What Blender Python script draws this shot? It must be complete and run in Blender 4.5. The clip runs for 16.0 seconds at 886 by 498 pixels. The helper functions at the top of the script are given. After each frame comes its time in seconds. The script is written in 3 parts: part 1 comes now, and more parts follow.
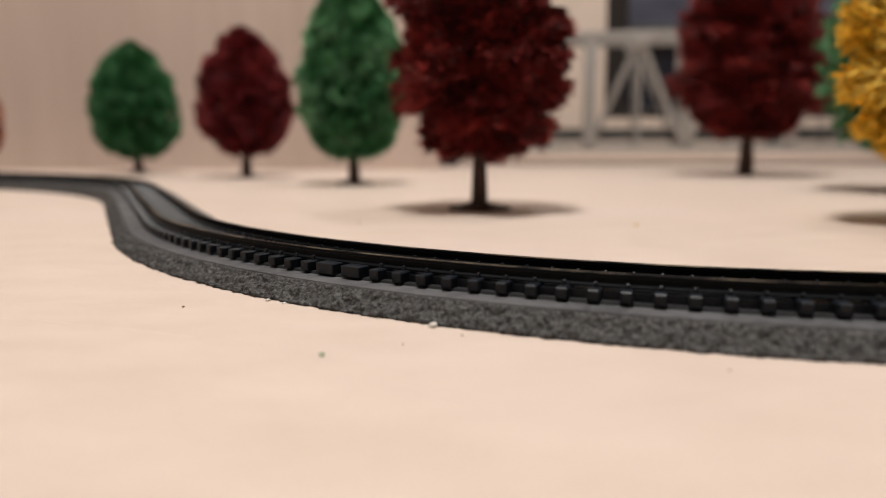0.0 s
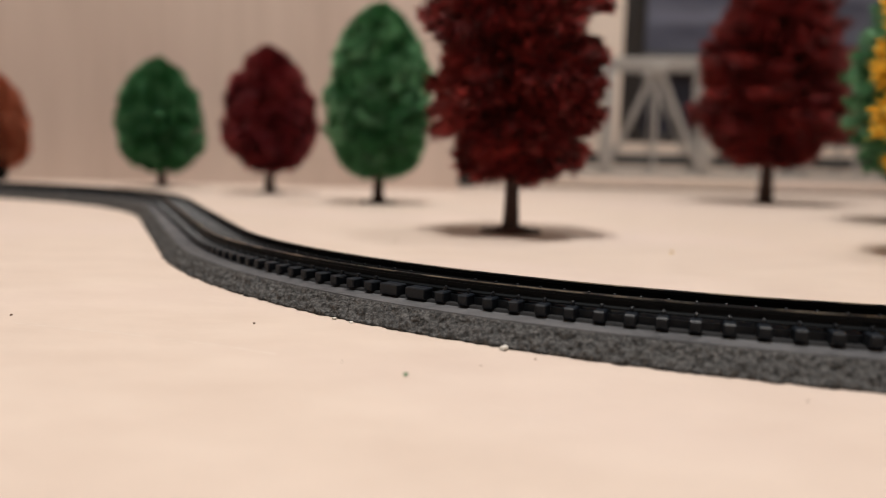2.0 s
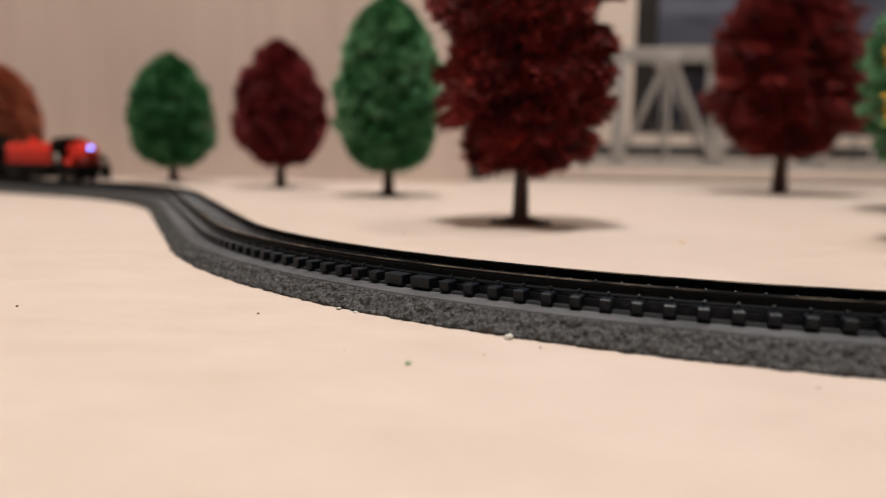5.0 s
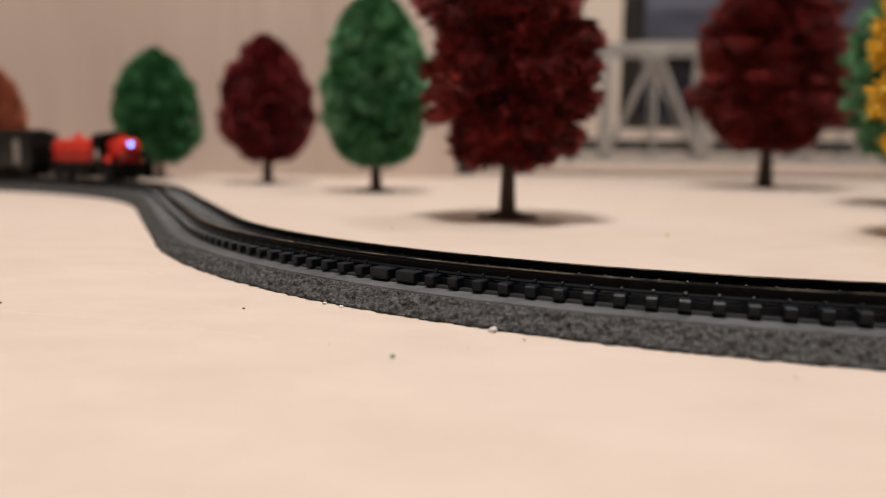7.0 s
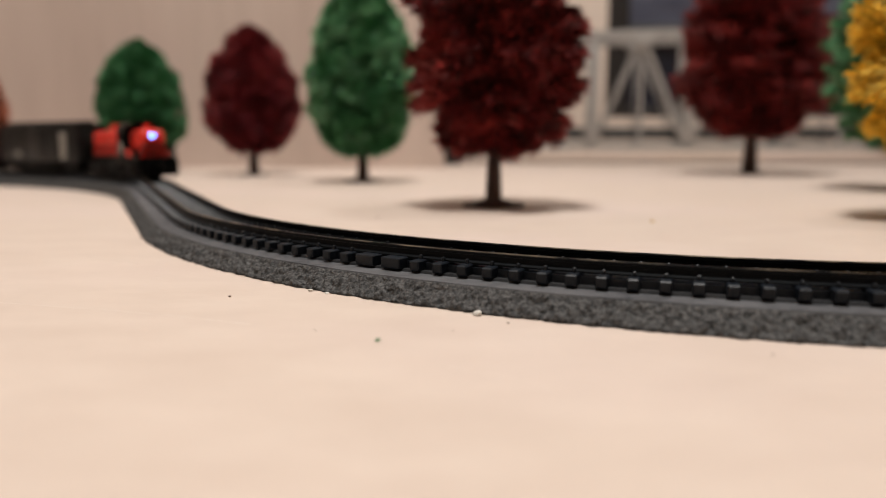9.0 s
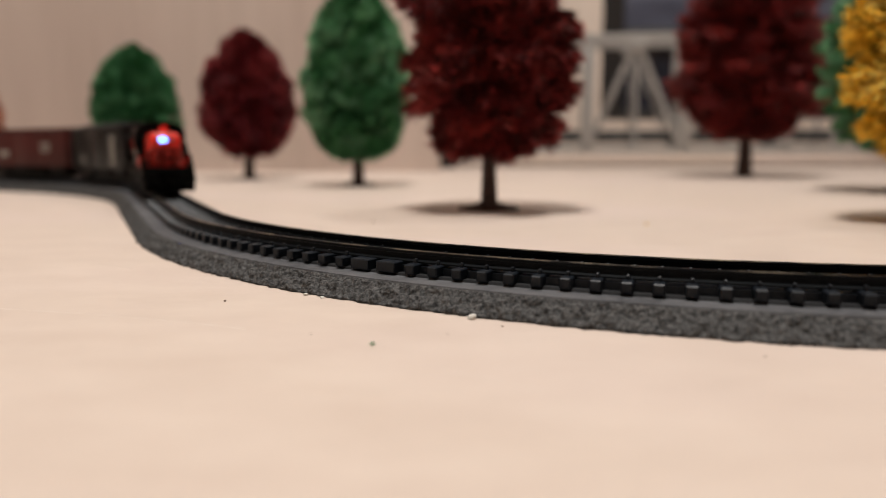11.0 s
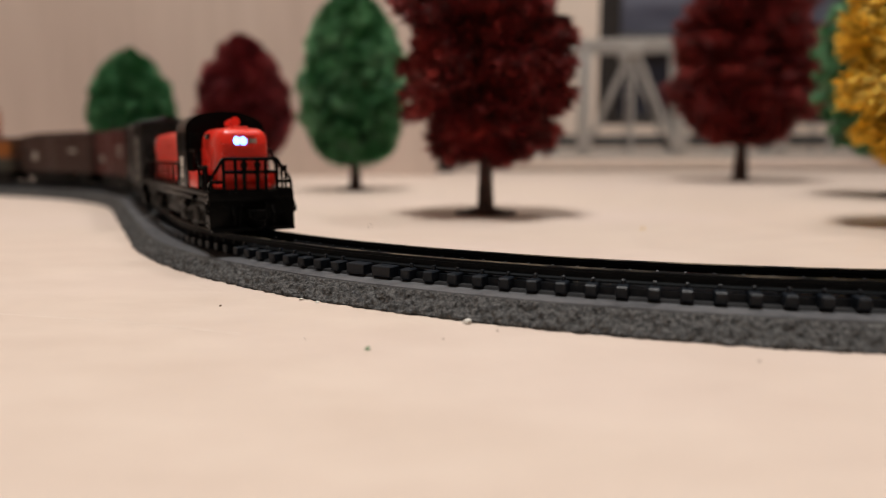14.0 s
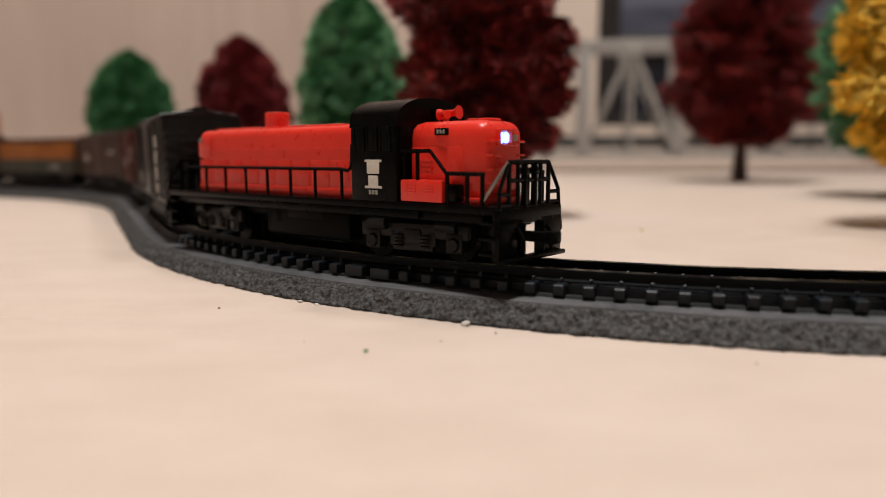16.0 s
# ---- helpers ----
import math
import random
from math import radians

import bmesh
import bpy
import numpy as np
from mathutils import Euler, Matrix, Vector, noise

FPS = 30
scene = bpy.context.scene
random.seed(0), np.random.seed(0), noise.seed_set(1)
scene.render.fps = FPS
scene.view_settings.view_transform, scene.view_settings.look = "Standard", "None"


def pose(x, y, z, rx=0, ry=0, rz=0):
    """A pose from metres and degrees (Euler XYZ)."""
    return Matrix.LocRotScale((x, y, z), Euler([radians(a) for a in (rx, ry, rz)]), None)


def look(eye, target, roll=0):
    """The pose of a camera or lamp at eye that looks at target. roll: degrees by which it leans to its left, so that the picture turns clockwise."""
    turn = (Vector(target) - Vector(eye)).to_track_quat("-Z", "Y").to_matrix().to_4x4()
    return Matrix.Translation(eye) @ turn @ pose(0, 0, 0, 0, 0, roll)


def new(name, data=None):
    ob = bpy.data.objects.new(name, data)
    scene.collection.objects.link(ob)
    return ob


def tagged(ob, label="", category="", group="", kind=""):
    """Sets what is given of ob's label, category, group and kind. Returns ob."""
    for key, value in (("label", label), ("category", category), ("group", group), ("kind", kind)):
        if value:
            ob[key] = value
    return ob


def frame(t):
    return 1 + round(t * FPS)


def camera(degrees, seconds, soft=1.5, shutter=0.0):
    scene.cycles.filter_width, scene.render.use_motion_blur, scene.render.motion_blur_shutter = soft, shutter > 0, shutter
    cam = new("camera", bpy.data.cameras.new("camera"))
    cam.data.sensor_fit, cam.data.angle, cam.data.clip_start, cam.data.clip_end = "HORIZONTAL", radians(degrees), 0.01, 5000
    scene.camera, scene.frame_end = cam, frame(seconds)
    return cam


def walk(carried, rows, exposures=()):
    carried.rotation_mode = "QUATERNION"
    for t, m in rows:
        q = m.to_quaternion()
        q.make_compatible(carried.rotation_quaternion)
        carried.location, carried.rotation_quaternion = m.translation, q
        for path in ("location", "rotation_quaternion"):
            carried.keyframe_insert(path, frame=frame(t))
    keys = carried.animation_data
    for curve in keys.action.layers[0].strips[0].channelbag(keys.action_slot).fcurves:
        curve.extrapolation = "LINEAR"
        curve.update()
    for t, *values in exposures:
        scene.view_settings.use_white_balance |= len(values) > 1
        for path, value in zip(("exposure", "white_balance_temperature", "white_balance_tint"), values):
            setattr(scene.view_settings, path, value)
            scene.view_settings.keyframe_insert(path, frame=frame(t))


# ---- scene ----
# A tabletop model railway: one millimetre matters here, so shapes are given in mm and scaled.
cam = camera(65.03, 16.0, soft=1.0)
cam.data.dof.use_dof = True
cam.data.dof.focus_distance = 0.116
cam.data.dof.aperture_fstop = 12.0
PATH = [
    (0, (0.00637, 0.00319, 0.02463), (0.00172, 0.29996, -0.01902), -0.05),
    (0.5, (0.00500, 0.00187, 0.02500), (-0.00836, 0.29893, -0.01467), 0.53),
    (1, (0.00185, 0.00129, 0.02575), (-0.01117, 0.29864, -0.01187), 1.08),
    (1.5, (-0.00119, -0.00026, 0.02555), (-0.01099, 0.29733, -0.01105), 1.23),
    (2, (-0.00279, 0.00027, 0.02562), (-0.01100, 0.29806, -0.00980), 1.33),
    (2.5, (-0.00270, 0.00251, 0.02497), (-0.01221, 0.30041, -0.00916), 1.22),
    (3, (-0.00222, 0.00216, 0.02503), (-0.01367, 0.29999, -0.00910), 1.16),
    (3.5, (-0.00200, 0.00200, 0.02498), (-0.01588, 0.29967, -0.00962), 1.12),
    (4, (-0.00185, 0.00172, 0.02488), (-0.01636, 0.29921, -0.01104), 0.97),
    (6.5, (-0.00110, 0.00115, 0.02452), (-0.01131, 0.29834, -0.01514), 0.68),
    (7, (-0.00087, 0.00074, 0.02457), (-0.00958, 0.29793, -0.01548), 0.66),
    (7.5, (-0.00050, -0.00014, 0.02435), (-0.00733, 0.29696, -0.01670), 0.53),
    (8, (-0.00040, -0.00004, 0.02426), (-0.00581, 0.29696, -0.01776), 0.38),
    (8.5, (-0.00023, -0.00021, 0.02412), (-0.00480, 0.29662, -0.01913), 0.27),
    (9, (-0.00015, -0.00024, 0.02390), (-0.00400, 0.29649, -0.02011), 0.08),
    (11.5, (0.00011, -0.00065, 0.02406), (-0.00178, 0.29640, -0.01790), -0.07),
    (12, (0.00013, -0.00062, 0.02393), (-0.00136, 0.29652, -0.01736), -0.07),
    (12.5, (0.00023, -0.00072, 0.02402), (-0.00101, 0.29648, -0.01688), -0.11),
    (13, (0.00017, -0.00061, 0.02410), (-0.00107, 0.29659, -0.01674), -0.09),
    (13.5, (0.00040, -0.00076, 0.02408), (-0.00080, 0.29647, -0.01661), -0.11),
    (14, (0.00037, -0.00072, 0.02407), (-0.00070, 0.29651, -0.01661), -0.10),
    (14.5, (0.00030, -0.00074, 0.02419), (-0.00047, 0.29649, -0.01644), -0.12),
    (15, (0.00029, -0.00076, 0.02424), (-0.00040, 0.29650, -0.01618), -0.10),
    (15.5, (0.00046, -0.00096, 0.02431), (-0.00042, 0.29632, -0.01600), -0.14),
    (16, (0.00056, -0.00086, 0.02433), (-0.00030, 0.29641, -0.01602), -0.15),
]
walk(cam, [(t, look(eye, target, roll)) for t, eye, target, roll in PATH],
     exposures=((0, 0.0), (9, 0.0), (12.5, -0.10), (16, -0.05)))

# ---- light ----
world = bpy.data.worlds.new("room_dark")
scene.world = world
world.use_nodes = True
world.node_tree.nodes["Background"].inputs[0].default_value = (1.0, 0.85, 0.7, 1)
world.node_tree.nodes["Background"].inputs[1].default_value = 0.05


def ceiling_lamp(name, x, y, z, size, watts, colour):
    data = bpy.data.lights.new(name, "AREA")
    data.shape, data.size, data.energy, data.color = "SQUARE", size, watts, colour
    ob = new(name, data)
    ob.matrix_world = pose(x, y, z)
    return ob


ceiling_lamp("ceiling_light_front", -0.05, 0.06, 1.62, 0.22, 23.1, (1.0, 0.95, 0.90))
ceiling_lamp("ceiling_light_back", 0.45, 0.62, 1.62, 0.26, 6.0, (1.0, 0.95, 0.90))


# ---- materials ----
def mat(name, c1, c2, scale=200.0, rough=0.6, bump=0.0, metal=0.0, stretch=(1, 1, 1), c3=None, spec=0.5, random_tone=0.0, bump_scale=None, lo=0.3, hi=0.7):
    m = bpy.data.materials.new(name)
    m.use_nodes = True
    nt = m.node_tree
    n, l = nt.nodes, nt.links
    b = n["Principled BSDF"]
    b.inputs["Roughness"].default_value = rough
    b.inputs["Metallic"].default_value = metal
    b.inputs["Specular IOR Level"].default_value = spec
    tc = n.new("ShaderNodeTexCoord")
    mp = n.new("ShaderNodeMapping")
    mp.inputs["Scale"].default_value = stretch
    l.new(tc.outputs["Object"], mp.inputs["Vector"])
    no = n.new("ShaderNodeTexNoise")
    no.inputs["Scale"].default_value = scale
    no.inputs["Detail"].default_value = 6
    no.inputs["Roughness"].default_value = 0.6
    l.new(mp.outputs[0], no.inputs["Vector"])
    ra = n.new("ShaderNodeValToRGB")
    ra.color_ramp.elements[0].position, ra.color_ramp.elements[1].position = lo, hi
    ra.color_ramp.elements[0].color = (*c1, 1)
    ra.color_ramp.elements[1].color = (*c2, 1)
    l.new(no.outputs["Fac"], ra.inputs[0])
    out = ra.outputs[0]
    if c3:
        big = n.new("ShaderNodeTexNoise")
        big.inputs["Scale"].default_value = scale / 9
        big.inputs["Detail"].default_value = 3
        l.new(mp.outputs[0], big.inputs["Vector"])
        r2 = n.new("ShaderNodeValToRGB")
        r2.color_ramp.elements[0].position, r2.color_ramp.elements[1].position = 0.45, 0.75
        l.new(big.outputs["Fac"], r2.inputs[0])
        mx = n.new("ShaderNodeMixRGB")
        l.new(r2.outputs[0], mx.inputs[0])
        l.new(out, mx.inputs[1])
        mx.inputs[2].default_value = (*c3, 1)
        out = mx.outputs[0]
    if random_tone:
        ge = n.new("ShaderNodeNewGeometry")
        mr = n.new("ShaderNodeMapRange")
        mr.inputs["To Min"].default_value, mr.inputs["To Max"].default_value = 1 - random_tone, 1 + random_tone
        l.new(ge.outputs["Random Per Island"], mr.inputs["Value"])
        hs = n.new("ShaderNodeHueSaturation")
        l.new(mr.outputs[0], hs.inputs["Value"])
        l.new(out, hs.inputs["Color"])
        out = hs.outputs[0]
    l.new(out, b.inputs["Base Color"])
    rr = n.new("ShaderNodeMapRange")
    rr.inputs["To Min"].default_value, rr.inputs["To Max"].default_value = max(0.05, rough - 0.1), min(1, rough + 0.1)
    l.new(no.outputs["Fac"], rr.inputs["Value"])
    l.new(rr.outputs[0], b.inputs["Roughness"])
    if bump:
        src = no
        if bump_scale:
            src = n.new("ShaderNodeTexNoise")
            src.inputs["Scale"].default_value = bump_scale
            src.inputs["Detail"].default_value = 5
            l.new(tc.outputs["Object"], src.inputs["Vector"])
        bp = n.new("ShaderNodeBump")
        bp.inputs["Strength"].default_value = 0.6
        bp.inputs["Distance"].default_value = bump
        l.new(src.outputs["Fac"], bp.inputs["Height"])
        l.new(bp.outputs[0], b.inputs["Normal"])
    return m


def glow(name, colour, strength):
    m = bpy.data.materials.new(name)
    m.use_nodes = True
    b = m.node_tree.nodes["Principled BSDF"]
    b.inputs["Base Color"].default_value = (*colour, 1)
    b.inputs["Emission Color"].default_value = (*colour, 1)
    b.inputs["Emission Strength"].default_value = strength
    return m


PLY = mat("birch_plywood", (0.668, 0.552, 0.470), (0.733, 0.620, 0.534), 95, 0.5, 0.00015, stretch=(0.5, 1.0, 1), c3=(0.742, 0.620, 0.562), spec=0.3, bump_scale=420)
VENEER = mat("wall_veneer", (0.53, 0.425, 0.365), (0.61, 0.495, 0.43), 30, 0.6, 0.0002, stretch=(2.6, 2.6, 0.22), c3=(0.67, 0.55, 0.48), spec=0.3)
PALE = mat("pale_wall_paint", (0.80, 0.685, 0.59), (0.84, 0.72, 0.625), 12, 0.7, 0.0002, spec=0.3)
CEIL = mat("ceiling_white", (0.72, 0.69, 0.64), (0.76, 0.73, 0.68), 8, 0.8)
FLOOR = mat("floor_brown", (0.16, 0.11, 0.075), (0.22, 0.16, 0.11), 9, 0.5, stretch=(1, 6, 1))
FOAM = mat("roadbed_cork", (0.016, 0.016, 0.0165), (0.13, 0.128, 0.125), 1700, 0.7, 0.0014, spec=0.45, bump_scale=1300, lo=0.40, hi=0.68)
FOAM_TOP = mat("roadbed_top", (0.048, 0.050, 0.055), (0.115, 0.117, 0.125), 520, 0.7, 0.0004, c3=(0.135, 0.137, 0.144), spec=0.35, lo=0.34, hi=0.68)
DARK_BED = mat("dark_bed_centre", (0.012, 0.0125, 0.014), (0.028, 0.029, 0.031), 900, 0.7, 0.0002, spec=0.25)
TIE = mat("tie_plastic", (0.006, 0.009, 0.0135), (0.012, 0.0165, 0.0235), 1200, 0.42, 0.00005, spec=0.3, random_tone=0.2)
RAIL = mat("blackened_rail", (0.0035, 0.0048, 0.0062), (0.008, 0.0098, 0.012), 700, 0.55, 0.00003, spec=0.1)
RAILTOP = mat("worn_railhead", (0.02, 0.019, 0.018), (0.46, 0.39, 0.29), 150, 0.34, metal=0.85, lo=0.44, hi=0.66)
TRUNK = mat("trunk_plastic", (0.036, 0.014, 0.010), (0.062, 0.026, 0.019), 500, 0.6, 0.0003, stretch=(1, 1, 0.3))
RED_P = mat("orange_red_plastic", (0.80, 0.034, 0.019), (0.86, 0.040, 0.023), 500, 0.3, 0.00002, c3=(0.76, 0.030, 0.017), spec=0.4)
BLACK_P = mat("black_plastic", (0.0018, 0.0018, 0.0018), (0.0032, 0.0031, 0.003), 500, 0.25, 0.00002, spec=0.06)
BLACK_M = mat("black_underframe", (0.0015, 0.0015, 0.0015), (0.0035, 0.0033, 0.0031), 700, 0.45, 0.00005, spec=0.05)
TRUCK_M = mat("worn_truck_casting", (0.0035, 0.0032, 0.003), (0.0085, 0.0078, 0.007), 900, 0.42, 0.00006, spec=0.2)
CAR_BLACK = mat("weathered_black_car_paint", (0.0035, 0.0035, 0.0037), (0.0095, 0.0092, 0.009), 400, 0.38, 0.00005, c3=(0.006, 0.006, 0.006), spec=0.35)
WHITE_P = mat("white_print", (0.62, 0.60, 0.55), (0.72, 0.70, 0.65), 900, 0.6)
GREY_PRINT = mat("faded_print", (0.30, 0.29, 0.26), (0.40, 0.38, 0.34), 700, 0.7)
MAROON = mat("maroon_boxcar_paint", (0.072, 0.015, 0.013), (0.10, 0.022, 0.019), 300, 0.55, 0.00003, c3=(0.062, 0.018, 0.015), spec=0.25)
BROWN = mat("brown_boxcar_paint", (0.042, 0.021, 0.017), (0.06, 0.030, 0.024), 300, 0.55, 0.00003, spec=0.25)
ORANGE = mat("orange_reefer_paint", (0.28, 0.088, 0.014), (0.33, 0.11, 0.02), 300, 0.5, 0.00003, spec=0.25)
OLIVE = mat("olive_reefer_paint", (0.035, 0.036, 0.027), (0.05, 0.05, 0.038), 300, 0.6, 0.00003, spec=0.25)
STEEL = mat("dull_steel", (0.25, 0.24, 0.23), (0.38, 0.37, 0.35), 900, 0.4, metal=0.8)
BRIDGE = mat("grey_bridge_plastic", (0.30, 0.285, 0.27), (0.37, 0.355, 0.335), 90, 0.55, 0.0002, c3=(0.34, 0.32, 0.30))
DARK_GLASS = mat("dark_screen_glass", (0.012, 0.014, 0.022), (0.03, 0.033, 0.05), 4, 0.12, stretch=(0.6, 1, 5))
# bluish reflection painted as pale streaks into the upper pane's colour
PANE_SHEEN = mat("painted_pane_sheen", (0.05, 0.055, 0.085), (0.17, 0.18, 0.24), 5, 0.35, stretch=(0.8, 1, 6))
FRAME_D = mat("dark_frame", (0.018, 0.016, 0.016), (0.028, 0.025, 0.024), 60, 0.45)
GREYBOX = mat("grey_block", (0.10, 0.10, 0.10), (0.16, 0.155, 0.15), 120, 0.6)
HEADLIGHT = glow("headlight_led", (0.09, 0.26, 1.0), 10.0)
DECK = mat("dark_bridge_deck", (0.045, 0.044, 0.043), (0.08, 0.078, 0.075), 90, 0.6)
# shade between the leaf tufts, put into a near-black core colour
CROWN_SHADE = mat("crown_gap_shade", (0.012, 0.006, 0.005), (0.028, 0.012, 0.010), 400, 0.7)
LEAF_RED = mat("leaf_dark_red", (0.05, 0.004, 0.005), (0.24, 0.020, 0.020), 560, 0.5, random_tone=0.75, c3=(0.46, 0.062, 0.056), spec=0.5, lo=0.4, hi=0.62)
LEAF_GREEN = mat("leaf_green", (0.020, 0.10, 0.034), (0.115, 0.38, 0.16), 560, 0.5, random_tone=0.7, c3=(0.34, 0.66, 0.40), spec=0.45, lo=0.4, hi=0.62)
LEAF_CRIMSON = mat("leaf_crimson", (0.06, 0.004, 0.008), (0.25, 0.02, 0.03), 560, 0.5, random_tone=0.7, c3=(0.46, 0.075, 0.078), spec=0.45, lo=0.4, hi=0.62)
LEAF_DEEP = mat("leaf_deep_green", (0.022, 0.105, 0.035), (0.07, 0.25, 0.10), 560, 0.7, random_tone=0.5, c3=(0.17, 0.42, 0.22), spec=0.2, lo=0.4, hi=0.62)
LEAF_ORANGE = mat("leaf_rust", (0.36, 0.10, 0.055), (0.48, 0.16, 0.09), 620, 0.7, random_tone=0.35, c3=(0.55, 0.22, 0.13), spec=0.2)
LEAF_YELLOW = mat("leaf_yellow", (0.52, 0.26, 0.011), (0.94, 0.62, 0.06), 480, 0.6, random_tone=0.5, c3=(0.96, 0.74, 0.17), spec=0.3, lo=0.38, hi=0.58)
SPECK = mat("dirt_speck", (0.16, 0.10, 0.07), (0.22, 0.15, 0.11), 900, 0.8)
SCRATCH = mat("pale_scratch", (0.78, 0.68, 0.60), (0.82, 0.73, 0.66), 400, 0.6)


# ---- building helpers (mm) ----
def bm_box(bm, cx, cy, cz, sx, sy, sz, bevel=0.0, rot=None, seg=2):
    r = bmesh.ops.create_cube(bm, size=1.0)
    vs = r["verts"]
    bmesh.ops.scale(bm, vec=(sx, sy, sz), verts=vs)
    if bevel:
        es = list({e for v in vs for e in v.link_edges})
        out = bmesh.ops.bevel(bm, geom=es, offset=bevel, segments=seg, affect="EDGES", profile=0.5)
        vs = list({v for f in out["faces"] for v in f.verts} | {v for v in vs if v.is_valid})
    m = Matrix.Translation((cx, cy, cz))
    if rot:
        m = m @ Euler([radians(a) for a in rot]).to_matrix().to_4x4()
    bmesh.ops.transform(bm, matrix=m, verts=vs)
    return vs


def bm_rod(bm, a, b, r, n=8, r2=None):
    a, b = Vector(a), Vector(b)
    d = b - a
    out = bmesh.ops.create_cone(bm, cap_ends=True, segments=n, radius1=r, radius2=r if r2 is None else r2, depth=d.length)
    m = Matrix.Translation((a + b) / 2) @ d.to_track_quat("Z", "Y").to_matrix().to_4x4()
    bmesh.ops.transform(bm, matrix=m, verts=out["verts"])
    return out["verts"]


def mesh_of(name, bm, material, smooth=35):
    me = bpy.data.meshes.new(name)
    bmesh.ops.scale(bm, vec=(0.001, 0.001, 0.001), verts=bm.verts)
    bmesh.ops.recalc_face_normals(bm, faces=bm.faces)
    bm.to_mesh(me)
    bm.free()
    me.materials.append(material)
    if smooth:
        me.shade_smooth()
        me.set_sharp_from_angle(angle=radians(smooth))
    return me


def part(name, bm, material, parent=None, label="", smooth=35):
    ob = new(name, mesh_of(name, bm, material, smooth))
    if parent:
        ob.parent = parent
    if label:
        tagged(ob, label)
    return ob


def boxes(name, rows, material, parent=None, label="", bevel=0.2):
    bm = bmesh.new()
    for r in rows:
        bm_box(bm, *r[:6], bevel=r[6] if len(r) > 6 else bevel, seg=4 if len(r) > 6 and r[6] > 1.5 else 2)
    return part(name, bm, material, parent, label)


def rods(name, rows, r, material, parent=None, label="", n=6):
    bm = bmesh.new()
    for a, b in rows:
        bm_rod(bm, a, b, r, n)
    return part(name, bm, material, parent, label)


def mesh_raw(name, verts, faces, material, smooth=False):
    me = bpy.data.meshes.new(name)
    me.from_pydata([tuple(v) for v in verts], [], [tuple(f) for f in faces])
    me.materials.append(material)
    if smooth:
        me.shade_smooth()
    return me


# ---- the line of the track ----
RAIL_TOP = 0.0073
BED_H = 0.0031
LEGS = ((0.03, 0.0), (0.17449, -1 / 0.17813), (0.12806, 0.0), (0.17235, 1 / 0.26547), (1.2, 0.0))
START = (0.1, 0.09062, 3.03282)


def track_at(s):
    """Place and heading of the track's centre line, s metres from its start towards the far end."""
    x, y, a = START
    if s < 0:
        return x + math.cos(a) * s, y + math.sin(a) * s, a
    for length, k in LEGS:
        d = min(s, length)
        if k:
            x += (math.sin(a + k * d) - math.sin(a)) / k
            y -= (math.cos(a + k * d) - math.cos(a)) / k
            a += k * d
        else:
            x, y = x + math.cos(a) * d, y + math.sin(a) * d
        s -= d
        if s <= 0:
            break
    return x, y, a


def climb(s):
    """The line's gentle rise over the table towards its far end."""
    u = min(1.0, max(0.0, (s - 0.18) / 0.22))
    return 0.0017 * u * u * (3 - 2 * u)


def on_track(s, across=0.0):
    x, y, a = track_at(s)
    return x - math.sin(a) * across, y + math.cos(a) * across


def swept(name, profile, s0, s1, step, material, jitter=0.0, smooth=True):
    """A closed section (across, height) drawn along the track."""
    n = int((s1 - s0) / step)
    k = len(profile)
    vs, fs = [], []
    for i in range(n + 1):
        s = s0 + (s1 - s0) * i / n
        for j, (c, z) in enumerate(profile):
            w = jitter * (0.6 * noise.noise((s * 600, j * 3.1, 0.3)) + 1.0 * noise.noise((s * 1400, j * 5.7, 2.1)))
            x, y = on_track(s, c + w)
            vs.append((x, y, climb(s) + z + w * 0.5))
    for i in range(n):
        for j in range(k):
            a, b = i * k + j, i * k + (j + 1) % k
            fs.append((a, b, b + k, a + k))
    fs += [tuple(range(k)), tuple(reversed(range(n * k, n * k + k)))]
    me = mesh_raw(name, vs, fs, material, smooth)
    if smooth:
        me.set_sharp_from_angle(angle=radians(40))
    return me


# ---- setting ----
def slab(name, x0, x1, y0, y1, z0, z1, material, bevel=0.0):
    bm = bmesh.new()
    bm_box(bm, (x0 + x1) * 500, (y0 + y1) * 500, (z0 + z1) * 500, (x1 - x0) * 1000, (y1 - y0) * 1000, (z1 - z0) * 1000, bevel)
    return tagged(part(name, bm, material), kind="structure")


TX0, TX1, TY0, TY1 = -1.45, 1.15, -0.45, 0.955
table = new("layout_table")
tagged(table, "pale birch plywood layout table with a model railway on it", "table")
slab_top = boxes("tabletop", [((TX0 + TX1) * 500, (TY0 + TY1) * 500, -9, (TX1 - TX0) * 1000, (TY1 - TY0) * 1000, 18, 1.0)], PLY, table)
for lx in (TX0 + 0.08, TX1 - 0.08):
    for ly in (TY0 + 0.08, TY1 - 0.08):
        boxes("leg", [(lx * 1000, ly * 1000, -383, 45, 45, 730, 2)], PLY, table)
tagged(slab("floor", -2.4, 2.6, -2.4, 2.6, -0.80, -0.75, FLOOR), "brown wooden floor", "floor")
tagged(slab("ceiling", -2.4, 2.6, -2.4, 2.6, 1.70, 1.75, CEIL), "white ceiling", "ceiling")
tagged(slab("wall_west", -2.4, -2.3, -2.4, 2.6, -0.75, 1.70, PALE), "pale painted wall", "wall")
tagged(slab("wall_east", 2.5, 2.6, -2.4, 2.6, -0.75, 1.70, PALE), "pale painted wall", "wall")
tagged(slab("wall_south", -2.3, 2.5, -2.4, -2.3, -0.75, 1.70, PALE), "pale painted wall", "wall")
